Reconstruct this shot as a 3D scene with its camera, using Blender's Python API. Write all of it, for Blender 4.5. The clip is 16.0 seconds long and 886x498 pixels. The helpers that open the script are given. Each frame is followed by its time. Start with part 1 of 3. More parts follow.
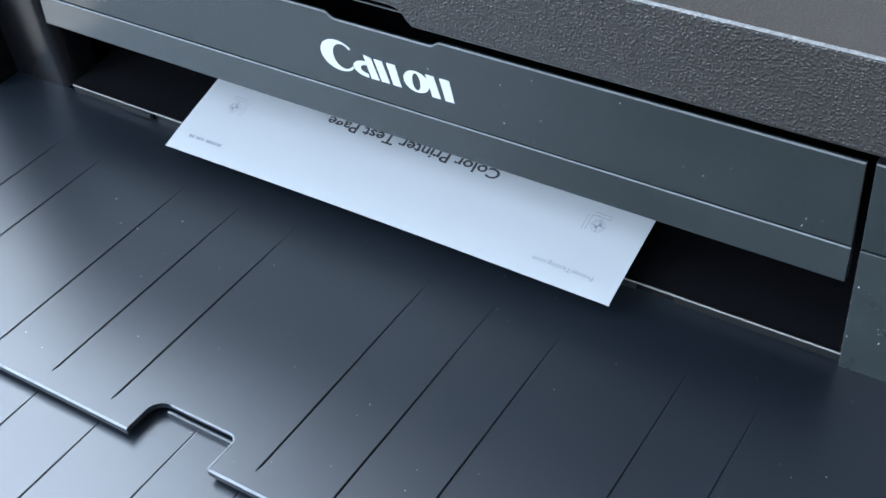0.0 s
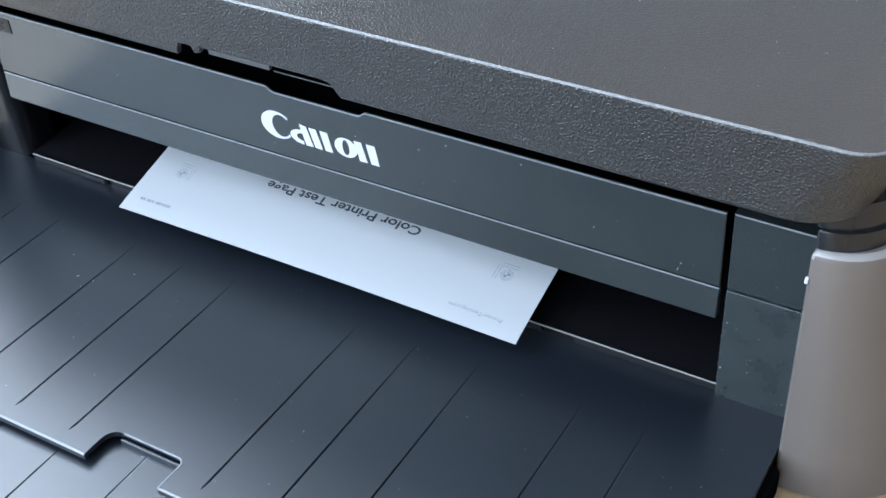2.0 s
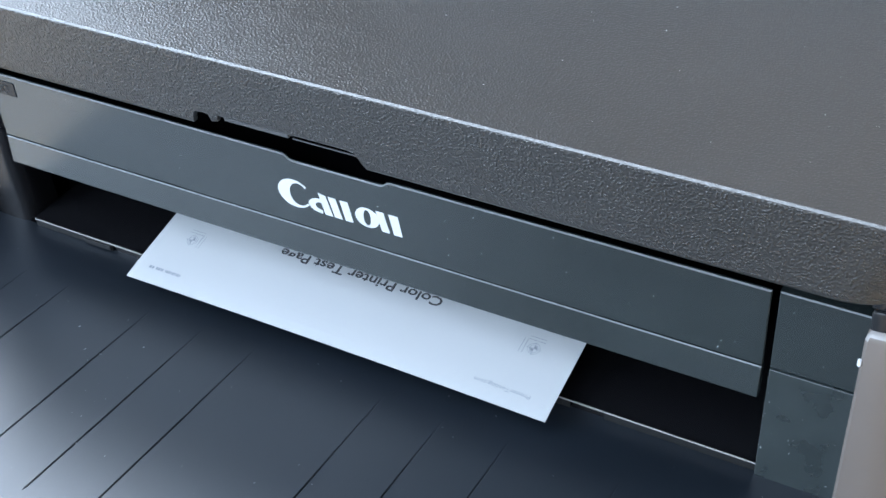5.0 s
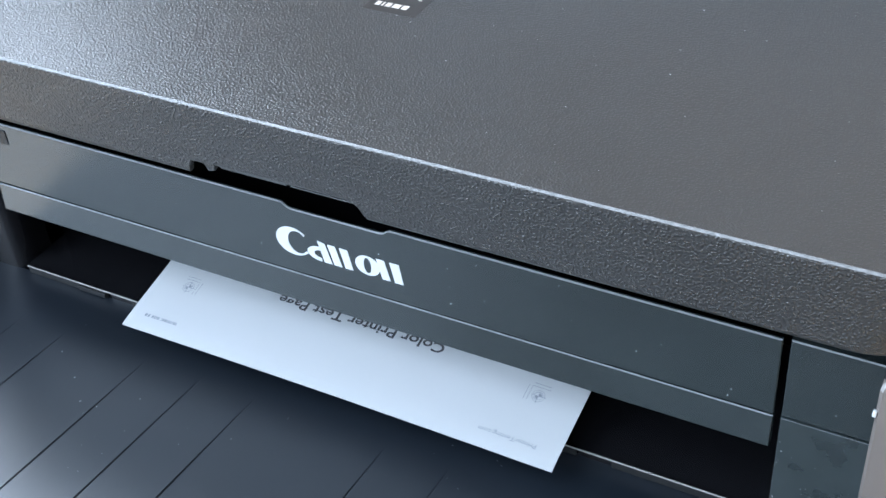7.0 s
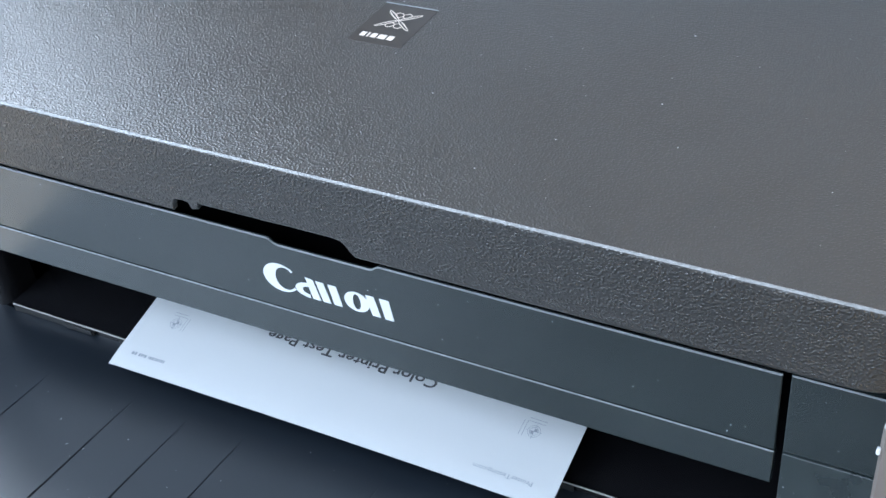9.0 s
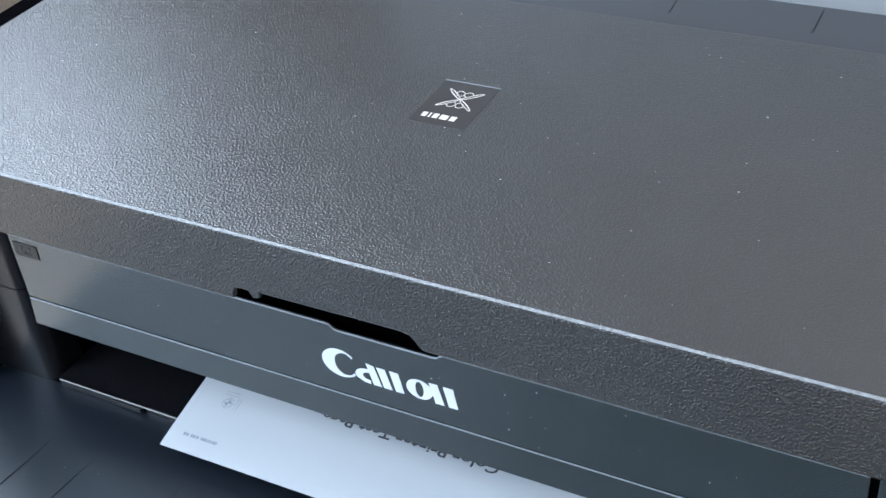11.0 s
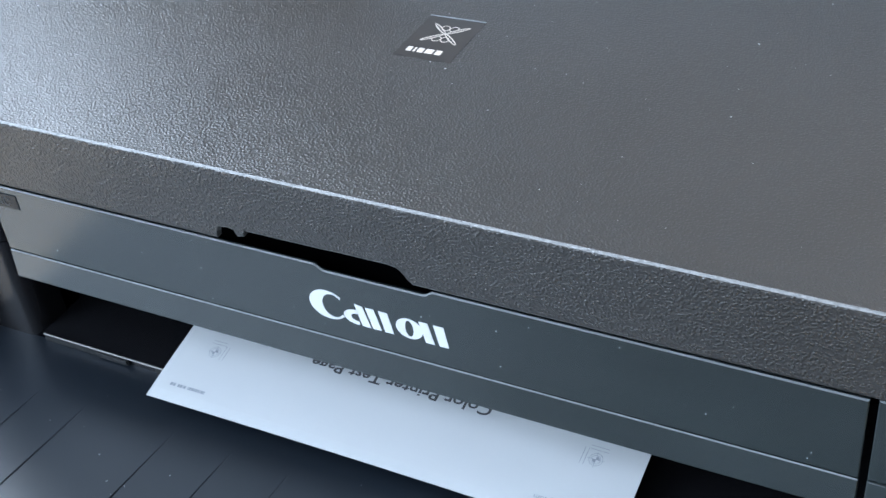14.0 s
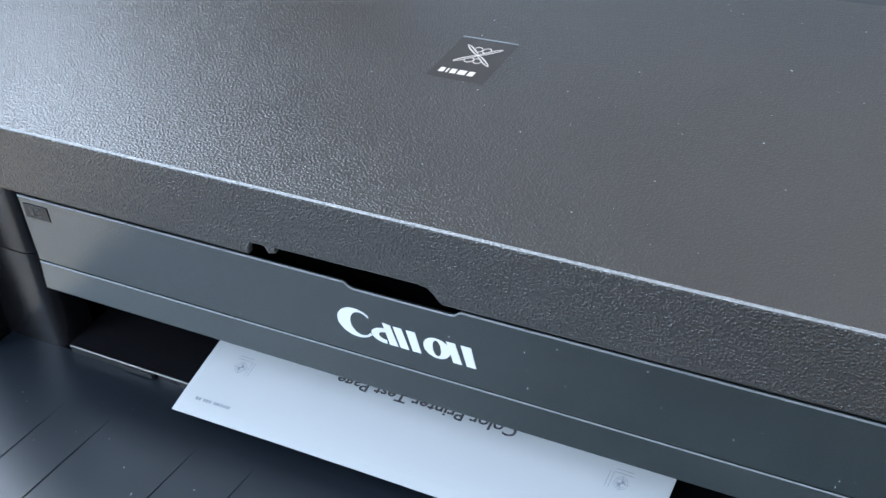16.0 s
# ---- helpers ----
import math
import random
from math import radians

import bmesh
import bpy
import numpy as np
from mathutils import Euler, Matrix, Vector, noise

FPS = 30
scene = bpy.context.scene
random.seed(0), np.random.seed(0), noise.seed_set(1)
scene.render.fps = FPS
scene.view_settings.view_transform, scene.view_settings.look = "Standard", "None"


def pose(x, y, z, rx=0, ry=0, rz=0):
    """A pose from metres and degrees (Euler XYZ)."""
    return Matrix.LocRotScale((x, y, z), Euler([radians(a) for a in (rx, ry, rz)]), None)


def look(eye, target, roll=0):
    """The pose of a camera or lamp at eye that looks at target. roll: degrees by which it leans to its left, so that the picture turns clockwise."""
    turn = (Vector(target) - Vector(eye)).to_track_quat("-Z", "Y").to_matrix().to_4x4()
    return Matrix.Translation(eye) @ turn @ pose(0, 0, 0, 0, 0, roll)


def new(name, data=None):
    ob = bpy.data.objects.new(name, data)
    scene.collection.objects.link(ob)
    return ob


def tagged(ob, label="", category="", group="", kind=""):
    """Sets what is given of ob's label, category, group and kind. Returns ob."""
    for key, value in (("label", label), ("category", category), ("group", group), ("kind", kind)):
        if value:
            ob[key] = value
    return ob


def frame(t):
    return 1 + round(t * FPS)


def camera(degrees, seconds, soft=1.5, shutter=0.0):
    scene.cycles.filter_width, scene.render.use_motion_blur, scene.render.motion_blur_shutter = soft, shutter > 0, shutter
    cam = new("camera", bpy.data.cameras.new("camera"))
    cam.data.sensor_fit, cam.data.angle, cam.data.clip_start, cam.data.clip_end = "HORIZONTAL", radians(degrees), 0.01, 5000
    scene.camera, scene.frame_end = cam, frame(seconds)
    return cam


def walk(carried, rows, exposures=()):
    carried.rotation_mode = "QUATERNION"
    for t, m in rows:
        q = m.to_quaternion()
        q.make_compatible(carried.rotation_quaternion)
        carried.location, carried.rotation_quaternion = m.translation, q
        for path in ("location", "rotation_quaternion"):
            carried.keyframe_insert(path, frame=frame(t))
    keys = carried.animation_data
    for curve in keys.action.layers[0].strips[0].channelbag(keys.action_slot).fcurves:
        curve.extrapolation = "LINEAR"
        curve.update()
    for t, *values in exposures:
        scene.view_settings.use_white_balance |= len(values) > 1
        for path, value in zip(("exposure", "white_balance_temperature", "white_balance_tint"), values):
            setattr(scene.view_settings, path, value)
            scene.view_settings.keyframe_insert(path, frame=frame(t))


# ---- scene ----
cam = camera(38.92, 16.0, soft=1.5)
# seconds, eye, then yaw, pitch and roll in degrees
ROWS = [
    (0.0, 0.2498, -0.3047, 0.3644, 37.39, -44.19, -8.01),
    (0.5, 0.2688, -0.3339, 0.3911, 35.25, -42.32, -5.52),
    (1.0, 0.2717, -0.3345, 0.3941, 33.81, -41.26, -4.58),
    (1.5, 0.2815, -0.3467, 0.3910, 32.90, -40.63, -4.60),
    (2.0, 0.2864, -0.3478, 0.3946, 33.03, -40.61, -5.17),
    (2.5, 0.2836, -0.3472, 0.3982, 32.81, -40.33, -5.21),
    (3.0, 0.2836, -0.3407, 0.3945, 32.53, -40.15, -5.12),
    (3.5, 0.2818, -0.3387, 0.3924, 32.36, -39.96, -5.03),
    (4.0, 0.2767, -0.3326, 0.3851, 31.61, -39.75, -4.49),
    (4.5, 0.2770, -0.3252, 0.3841, 31.60, -39.56, -4.36),
    (5.0, 0.2588, -0.3358, 0.3938, 31.75, -38.89, -4.54),
    (7.5, 0.2475, -0.3187, 0.3968, 30.96, -37.84, -5.08),
    (8.0, 0.2458, -0.3121, 0.3903, 30.88, -37.71, -5.32),
    (10.5, 0.2356, -0.3131, 0.4117, 31.26, -36.83, -6.47),
    (11.0, 0.2171, -0.2995, 0.4106, 31.55, -36.28, -6.42),
    (11.5, 0.2085, -0.2987, 0.4076, 31.31, -35.76, -6.02),
    (12.0, 0.2083, -0.2957, 0.4060, 31.50, -36.00, -6.19),
    (12.5, 0.2093, -0.3036, 0.4010, 31.52, -36.33, -6.55),
    (13.0, 0.2168, -0.3013, 0.4005, 31.52, -37.11, -6.93),
    (13.5, 0.2169, -0.3062, 0.3951, 31.00, -37.27, -7.08),
    (14.0, 0.2165, -0.3028, 0.3925, 30.98, -37.30, -7.09),
    (14.5, 0.2158, -0.2986, 0.3951, 31.20, -37.28, -7.08),
    (15.0, 0.2118, -0.3029, 0.3981, 31.40, -36.96, -6.78),
    (15.5, 0.2093, -0.3084, 0.3959, 31.81, -36.45, -6.66),
    (16.0, 0.2124, -0.3053, 0.3943, 31.78, -36.40, -6.48),
]


def gaze(x, y, z, yaw, pitch, roll):
    f = Vector((-math.sin(radians(yaw)) * math.cos(radians(pitch)), math.cos(radians(yaw)) * math.cos(radians(pitch)), math.sin(radians(pitch))))
    return look((x, y, z), Vector((x, y, z)) + f, roll)


walk(cam, [(r[0], gaze(*r[1:])) for r in ROWS], exposures=[(0.0, 0.02), (3.0, 0.08), (8.0, 0.08), (11.0, -0.05), (16.0, -0.05)])

# ---- light: an overcast day through one large window ----
world = bpy.data.worlds.new("overcast_sky")
scene.world = world
world.use_nodes = True
sky = world.node_tree.nodes.new("ShaderNodeTexSky")
sky.sky_type, sky.sun_disc = "NISHITA", False
sky.sun_elevation, sky.sun_rotation = radians(38), radians(-60)
background = world.node_tree.nodes["Background"]
background.inputs["Strength"].default_value = 0.12
world.node_tree.links.new(sky.outputs["Color"], background.inputs["Color"])

# the room: x from -0.75 to 2.0, y from -2.0 to 1.70; the desk top is at z = 0
WX, WY0, WY1, WZ0, WZ1 = -0.75, -0.24, 0.68, 0.46, 2.10
LY0, LY1, LZ0 = -1.50, -0.32, 0.10
SY, SX0, SX1, SZ0, SZ1 = -2.0, -0.66, 0.60, 0.15, 2.20


def window_lamp(name, eye, target, wide, high, energy):
    ob = new(name, bpy.data.lights.new(name, "AREA"))
    ob.data.shape, ob.data.size, ob.data.size_y = "RECTANGLE", wide, high
    ob.data.energy, ob.data.color = energy, (0.625, 0.785, 1.0)
    ob.matrix_world = look(eye, target)
    return ob


window_lamp("west_window_light", (WX - 0.06, (WY0 + WY1) / 2, (WZ0 + WZ1) / 2), (WX + 1, (WY0 + WY1) / 2, (WZ0 + WZ1) / 2), WY1 - WY0 - 0.1, WZ1 - WZ0 - 0.1, 42)
window_lamp("low_window_light", (WX - 0.06, (LY0 + LY1) / 2, (LZ0 + WZ1) / 2), (WX + 1, (LY0 + LY1) / 2, (LZ0 + WZ1) / 2), LY1 - LY0 - 0.1, WZ1 - LZ0 - 0.1, 72)
window_lamp("south_window_light", ((SX0 + SX1) / 2, SY - 0.06, (SZ0 + SZ1) / 2), ((SX0 + SX1) / 2, SY + 1, (SZ0 + SZ1) / 2), SX1 - SX0 - 0.1, SZ1 - SZ0 - 0.1, 42)


# ---- materials ----
def material(name, color, rough=0.5, spec=0.5, metal=0.0, grain=None, bump=0.0, blotch=0.0, blotch_size=30.0, rough_var=0.0, coat=0.0):
    m = bpy.data.materials.new(name)
    m.use_nodes = True
    t = m.node_tree
    b = t.nodes["Principled BSDF"]
    b.inputs["Base Color"].default_value = (*color, 1)
    b.inputs["Roughness"].default_value = rough
    b.inputs["Specular IOR Level"].default_value = spec
    b.inputs["Metallic"].default_value = metal
    b.inputs["Coat Weight"].default_value = coat
    co = t.nodes.new("ShaderNodeTexCoord")
    if blotch or rough_var:
        n = t.nodes.new("ShaderNodeTexNoise")
        n.inputs["Scale"].default_value, n.inputs["Detail"].default_value = blotch_size, 4
        t.links.new(co.outputs["Object"], n.inputs["Vector"])
        if blotch:
            mx = t.nodes.new("ShaderNodeMix")
            mx.data_type = "RGBA"
            mx.inputs[6].default_value = (*[c * (1 - blotch) for c in color], 1)
            mx.inputs[7].default_value = (*[min(1, c * (1 + blotch)) for c in color], 1)
            t.links.new(n.outputs["Fac"], mx.inputs[0])
            t.links.new(mx.outputs[2], b.inputs["Base Color"])
        if rough_var:
            mr = t.nodes.new("ShaderNodeMapRange")
            mr.inputs["From Min"].default_value, mr.inputs["From Max"].default_value = 0.1, 0.9
            mr.inputs["To Min"].default_value, mr.inputs["To Max"].default_value = rough - rough_var, rough + rough_var
            t.links.new(n.outputs["Fac"], mr.inputs["Value"])
            t.links.new(mr.outputs["Result"], b.inputs["Roughness"])
    if grain:
        g = t.nodes.new("ShaderNodeTexNoise")
        g.inputs["Scale"].default_value, g.inputs["Detail"].default_value = grain, 2.5
        t.links.new(co.outputs["Object"], g.inputs["Vector"])
        bp = t.nodes.new("ShaderNodeBump")
        bp.inputs["Strength"].default_value, bp.inputs["Distance"].default_value = 1.0, bump
        t.links.new(g.outputs["Fac"], bp.inputs["Height"])
        t.links.new(bp.outputs["Normal"], b.inputs["Normal"])
    return m


def lid_plastic(name):
    return material(name, (0.0335, 0.0322, 0.0306), 0.295, 0.8, blotch=0.12, rough_var=0.03)


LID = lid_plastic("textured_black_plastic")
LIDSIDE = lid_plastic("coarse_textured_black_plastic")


def pebble(m, scale, depth, fine, fine_depth):
    """Adds the relief of moulded pebbled plastic: rounded uneven grains, with a finer grain between them."""
    t = m.node_tree
    co = t.nodes.new("ShaderNodeTexCoord")
    b = t.nodes["Principled BSDF"]
    n = t.nodes.new("ShaderNodeTexNoise")
    n.inputs["Scale"].default_value, n.inputs["Detail"].default_value = fine, 1.5
    vo = t.nodes.new("ShaderNodeTexVoronoi")
    vo.feature, vo.inputs["Scale"].default_value = "SMOOTH_F1", scale
    vo.inputs["Smoothness"].default_value = 0.25
    last = None
    for node, out, lo, hi, d in ((n, "Fac", 0.3, 0.7, fine_depth), (vo, "Distance", 0.65, 0.12, depth)):
        t.links.new(co.outputs["Object"], node.inputs["Vector"])
        mr = t.nodes.new("ShaderNodeMapRange")
        mr.interpolation_type = "SMOOTHSTEP"
        mr.inputs["From Min"].default_value, mr.inputs["From Max"].default_value = min(lo, hi), max(lo, hi)
        mr.inputs["To Min"].default_value, mr.inputs["To Max"].default_value = (0, 1) if lo < hi else (1, 0)
        t.links.new(node.outputs[out], mr.inputs["Value"])
        bp = t.nodes.new("ShaderNodeBump")
        bp.inputs["Strength"].default_value, bp.inputs["Distance"].default_value = 1.0, d
        t.links.new(mr.outputs["Result"], bp.inputs["Height"])
        if last:
            t.links.new(last.outputs["Normal"], bp.inputs["Normal"])
        last = bp
    t.links.new(last.outputs["Normal"], b.inputs["Normal"])


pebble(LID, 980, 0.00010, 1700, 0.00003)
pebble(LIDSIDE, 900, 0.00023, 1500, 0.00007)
PANEL = material("satin_black_plastic", (0.019, 0.026, 0.0262), 0.22, 1.0, blotch=0.3, blotch_size=24, rough_var=0.07)
SCUFFED = material("scuffed_black_plastic", (0.023, 0.031, 0.032), 0.30, 0.9, blotch=0.5, blotch_size=75, rough_var=0.12)
TRAY = material("matt_black_tray_plastic", (0.006, 0.0095, 0.015), 0.35, 1.0, blotch=0.2, blotch_size=14, grain=2600, bump=0.000012)
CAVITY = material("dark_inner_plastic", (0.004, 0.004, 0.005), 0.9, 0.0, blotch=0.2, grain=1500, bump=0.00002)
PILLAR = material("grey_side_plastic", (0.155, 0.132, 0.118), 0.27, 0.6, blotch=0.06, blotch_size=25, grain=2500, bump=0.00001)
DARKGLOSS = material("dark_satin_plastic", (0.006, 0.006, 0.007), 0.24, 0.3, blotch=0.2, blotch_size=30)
GLOSS = material("glossy_black_plastic", (0.015, 0.016, 0.018), 0.18, 0.5, blotch=0.1, rough_var=0.04)
# pale colour that paints the highlight along black plastic edges
RIM = material("plastic_edge_highlight", (0.19, 0.20, 0.21), 0.32, 0.5, blotch=0.35, blotch_size=220, grain=900, bump=0.0002)
# the highlight on the lid's top bevel, painted in as a lighter colour
LIDEDGE = material("lid_edge_highlight", (0.170, 0.168, 0.165), 0.34, 0.5, blotch=0.6, blotch_size=700, grain=1000, bump=0.0003)
WHITE = material("white_print", (0.66, 0.67, 0.68), 0.5, blotch=0.03, blotch_size=60)
GREYTAB = material("grey_plastic_tab", (0.11, 0.112, 0.115), 0.4, blotch=0.1)
COVER = material("dark_grey_cover_plastic", (0.022, 0.023, 0.025), 0.42, 0.5, blotch=0.15, blotch_size=20)
# lighter grey that stands for light caught on the shell edge and lip
PALEEDGE = material("grey_edge_highlight", (0.30, 0.285, 0.275), 0.25, 0.6, blotch=0.1, blotch_size=120)
REARCOVER = material("grey_cover_plastic", (0.040, 0.041, 0.043), 0.4, 0.5, blotch=0.2, blotch_size=26, rough_var=0.06)
LIPFACE = material("dull_black_plastic", (0.012, 0.0125, 0.013), 0.5, 0.3, blotch=0.2, blotch_size=60)
SUPPORT = material("grey_support_plastic", (0.21, 0.21, 0.21), 0.45, 0.4, blotch=0.1, blotch_size=20)
BADGE = material("smooth_badge_plastic", (0.034, 0.031, 0.029), 0.29, 0.5, blotch=0.1, grain=2400, bump=0.00001)
SILVER = material("silver_print", (0.60, 0.53, 0.47), 0.45, blotch=0.04, blotch_size=60)
PAPER = material("white_paper", (0.42, 0.434, 0.443), 0.75, 0.3, blotch=0.015, blotch_size=45, grain=900, bump=0.00003)
INK = material("black_ink", (0.03, 0.03, 0.035), 0.7, blotch=0.2, blotch_size=400)
INKGREY = material("grey_ink", (0.20, 0.22, 0.25), 0.7, blotch=0.2, blotch_size=400)
DUST = material("pale_dust", (0.62, 0.64, 0.66), 0.9, blotch=0.3, blotch_size=90)
WALLPAINT = material("warm_wall_paint", (0.44, 0.38, 0.33), 0.9, blotch=0.05, blotch_size=3, grain=180, bump=0.0008)
NORTHPAINT = material("tan_wall_paint", (0.84, 0.67, 0.53), 0.9, blotch=0.05, blotch_size=3, grain=180, bump=0.0008)
CEILPAINT = material("white_ceiling_paint", (0.72, 0.72, 0.71), 0.9, blotch=0.04, blotch_size=3, grain=180, bump=0.0006)
FRAME = material("white_window_paint", (0.78, 0.78, 0.77), 0.45, blotch=0.04, blotch_size=9)
FLOOR = material("brown_floor", (0.20, 0.13, 0.085), 0.5, blotch=0.3, blotch_size=6)


def wood_material():
    m = material("warm_desk_wood", (0.32, 0.19, 0.09), 0.15, 0.9, rough_var=0.05, blotch_size=12)
    t = m.node_tree
    co = t.nodes.new("ShaderNodeTexCoord")
    mp = t.nodes.new("ShaderNodeMapping")
    mp.inputs["Scale"].default_value = (2.2, 26, 26)
    n = t.nodes.new("ShaderNodeTexNoise")
    n.inputs["Scale"].default_value, n.inputs["Detail"].default_value, n.inputs["Distortion"].default_value = 2.2, 9, 0.8
    ramp = t.nodes.new("ShaderNodeValToRGB")
    ramp.color_ramp.elements[0].position, ramp.color_ramp.elements[0].color = 0.32, (0.28, 0.18, 0.09, 1)
    ramp.color_ramp.elements[1].position, ramp.color_ramp.elements[1].color = 0.68, (0.50, 0.36, 0.22, 1)
    t.links.new(co.outputs["Object"], mp.inputs["Vector"])
    t.links.new(mp.outputs["Vector"], n.inputs["Vector"])
    t.links.new(n.outputs["Fac"], ramp.inputs["Fac"])
    t.links.new(ramp.outputs["Color"], t.nodes["Principled BSDF"].inputs["Base Color"])
    return m


WOOD = wood_material()


def glass_material():
    m = material("window_glass", (1, 1, 1), 0.0)
    b = m.node_tree.nodes["Principled BSDF"]
    b.inputs["Transmission Weight"].default_value, b.inputs["IOR"].default_value = 1.0, 1.45
    return m


GLASS = glass_material()


# ---- mesh helpers ----
def thing(name, label, category, at=(0, 0, 0), group="", kind=""):
    ob = new(name)
    ob.location = at
    return tagged(ob, label, category, group, kind)


def part(name, bm, mat, parent=None, label="", smooth=False, edge=None, glint=False):
    """Links a bmesh as one mesh object under a thing or a part; edge: a second, paler material that paints the
    highlight on its narrow front-top edges, with glint also on groove walls towards -x.
    """
    bmesh.ops.recalc_face_normals(bm, faces=bm.faces)
    me = bpy.data.meshes.new(name)
    for f in bm.faces:
        f.smooth = smooth
    if smooth:
        for e in bm.edges:
            e.smooth = not (len(e.link_faces) == 2 and e.calc_face_angle(0.0) > radians(40))
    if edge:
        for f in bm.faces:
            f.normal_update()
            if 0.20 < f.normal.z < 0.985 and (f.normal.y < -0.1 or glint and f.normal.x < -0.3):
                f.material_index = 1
    bm.to_mesh(me)
    bm.free()
    me.materials.append(mat)
    if edge:
        me.materials.append(edge)
    ob = new(name, me)
    if parent:
        ob.parent = parent
    if label:
        ob["label"] = label
    return ob


def box(x0, x1, y0, y1, z0, z1, bevel=0.0, seg=2, bm=None):
    own = bmesh.new()
    m = Matrix.Translation(((x0 + x1) / 2, (y0 + y1) / 2, (z0 + z1) / 2)) @ Matrix.Diagonal((x1 - x0, y1 - y0, z1 - z0, 1))
    bmesh.ops.create_cube(own, size=1, matrix=m)
    if bevel:
        bmesh.ops.bevel(own, geom=own.edges[:], offset=bevel, segments=seg, affect="EDGES", profile=0.5)
    if bm is None:
        return own
    return join(bm, own)


def join(bm, own):
    me = bpy.data.meshes.new("tmp")
    own.to_mesh(me)
    own.free()
    bm.from_mesh(me)
    bpy.data.meshes.remove(me)
    return bm


def prism(outline, z0, z1, bevel=0.0, seg=2):
    """An upright prism over a plan outline, its top and bottom rims rounded."""
    bm = bmesh.new()
    lo = [bm.verts.new((x, y, z0)) for x, y in outline]
    hi = [bm.verts.new((x, y, z1)) for x, y in outline]
    n = len(lo)
    bm.faces.new(lo[::-1])
    top = bm.faces.new(hi)
    for i in range(n):
        bm.faces.new((lo[i], lo[(i + 1) % n], hi[(i + 1) % n], hi[i]))
    if bevel:
        bmesh.ops.bevel(bm, geom=list(top.edges), offset=bevel, segments=seg, affect="EDGES", profile=0.5)
    return bm


def arc(cx, cy, r, a0, a1, n):
    return [(cx + r * math.cos(radians(a0 + (a1 - a0) * i / n)), cy + r * math.sin(radians(a0 + (a1 - a0) * i / n))) for i in range(n + 1)]


def loft(rings, cap_top=True, cap_bottom=True):
    bm = bmesh.new()
    vs = [[bm.verts.new(p) for p in ring] for ring in rings]
    n = len(vs[0])
    for a, b in zip(vs, vs[1:]):
        for i in range(n):
            bm.faces.new((a[i], a[(i + 1) % n], b[(i + 1) % n], b[i]))
    if cap_bottom:
        bm.faces.new(vs[0][::-1])
    if cap_top:
        bm.faces.new(vs[-1])
    return bm


def flat(outlines, y, depth, plane="y"):
    """Thin raised plates, each from its own outline (u, v); on an upright face (plane y) or a level one (plane z)."""
    bm = bmesh.new()
    for o in outlines:
        if plane == "y":
            a = [bm.verts.new((u, y, v)) for u, v in o]
            b = [bm.verts.new((u, y - depth, v)) for u, v in o]
        else:
            a = [bm.verts.new((u, v, y)) for u, v in o]
            b = [bm.verts.new((u, v, y + depth)) for u, v in o]
        n = len(o)
        bm.faces.new(b)
        for i in range(n):
            bm.faces.new((a[i], a[(i + 1) % n], b[(i + 1) % n], b[i]))
    return bm


def band(cx, cy, rx0, ry0, rx1, ry1, a0, a1, n=28, dx=0.0):
    """An outline between two ellipse arcs: a crescent or open ring."""
    out = [(cx + rx0 * math.cos(radians(a0 + (a1 - a0) * i / n)), cy + ry0 * math.sin(radians(a0 + (a1 - a0) * i / n))) for i in range(n + 1)]
    inn = [(cx + dx + rx1 * math.cos(radians(a0 + (a1 - a0) * i / n)), cy + ry1 * math.sin(radians(a0 + (a1 - a0) * i / n))) for i in range(n, -1, -1)]
    return out + inn


# ---- room and desk ----
def wall(name, x0, x1, y0, y1, z0, z1, mat, label, category="wall"):
    return tagged(part(name, box(x0, x1, y0, y1, z0, z1), mat), label, category, kind="structure")


FZ, DT = -0.74, -0.011
wall("floor", WX - 0.15, 2.12, -2.15, 1.82, FZ - 0.1, FZ, FLOOR, "dark brown floor under the desk", "floor")
wall("ceiling", WX - 0.15, 2.12, -2.15, 1.82, 2.32, 2.42, CEILPAINT, "plain white painted ceiling of the room", "ceiling")
wall("wall_east", 2.0, 2.12, -2.0, 1.70, FZ, 2.32, WALLPAINT, "plain warm beige painted wall")
south = box(WX, 2.0, SY - 0.15, SY, FZ, SZ0)
box(WX, 2.0, SY - 0.15, SY, SZ1, 2.32, bm=south)
box(WX, SX0, SY - 0.15, SY, SZ0, SZ1, bm=south)
box(SX1, 2.0, SY - 0.15, SY, SZ0, SZ1, bm=south)
tagged(part("wall_south", south, WALLPAINT), "warm beige painted wall with a wide window", "wall", kind="structure")
wall("wall_north", WX, 2.0, 1.70, 1.82, FZ, 2.32, NORTHPAINT, "plain tan painted wall behind the desk")
west = box(WX - 0.15, WX, -2.12, 1.82, FZ, LZ0)
box(WX - 0.15, WX, -2.12, 1.82, WZ1, 2.32, bm=west)
for a, b, z0, z1 in ((-2.12, LY0, LZ0, WZ1), (LY1, WY0, LZ0, WZ1), (WY0, WY1, LZ0, WZ0), (WY1, 1.82, LZ0, WZ1)):
    box(WX - 0.15, WX, a, b, z0, z1, bm=west)
tagged(part("wall_west", west, WALLPAINT), "warm beige painted wall with two windows", "wall", kind="structure")


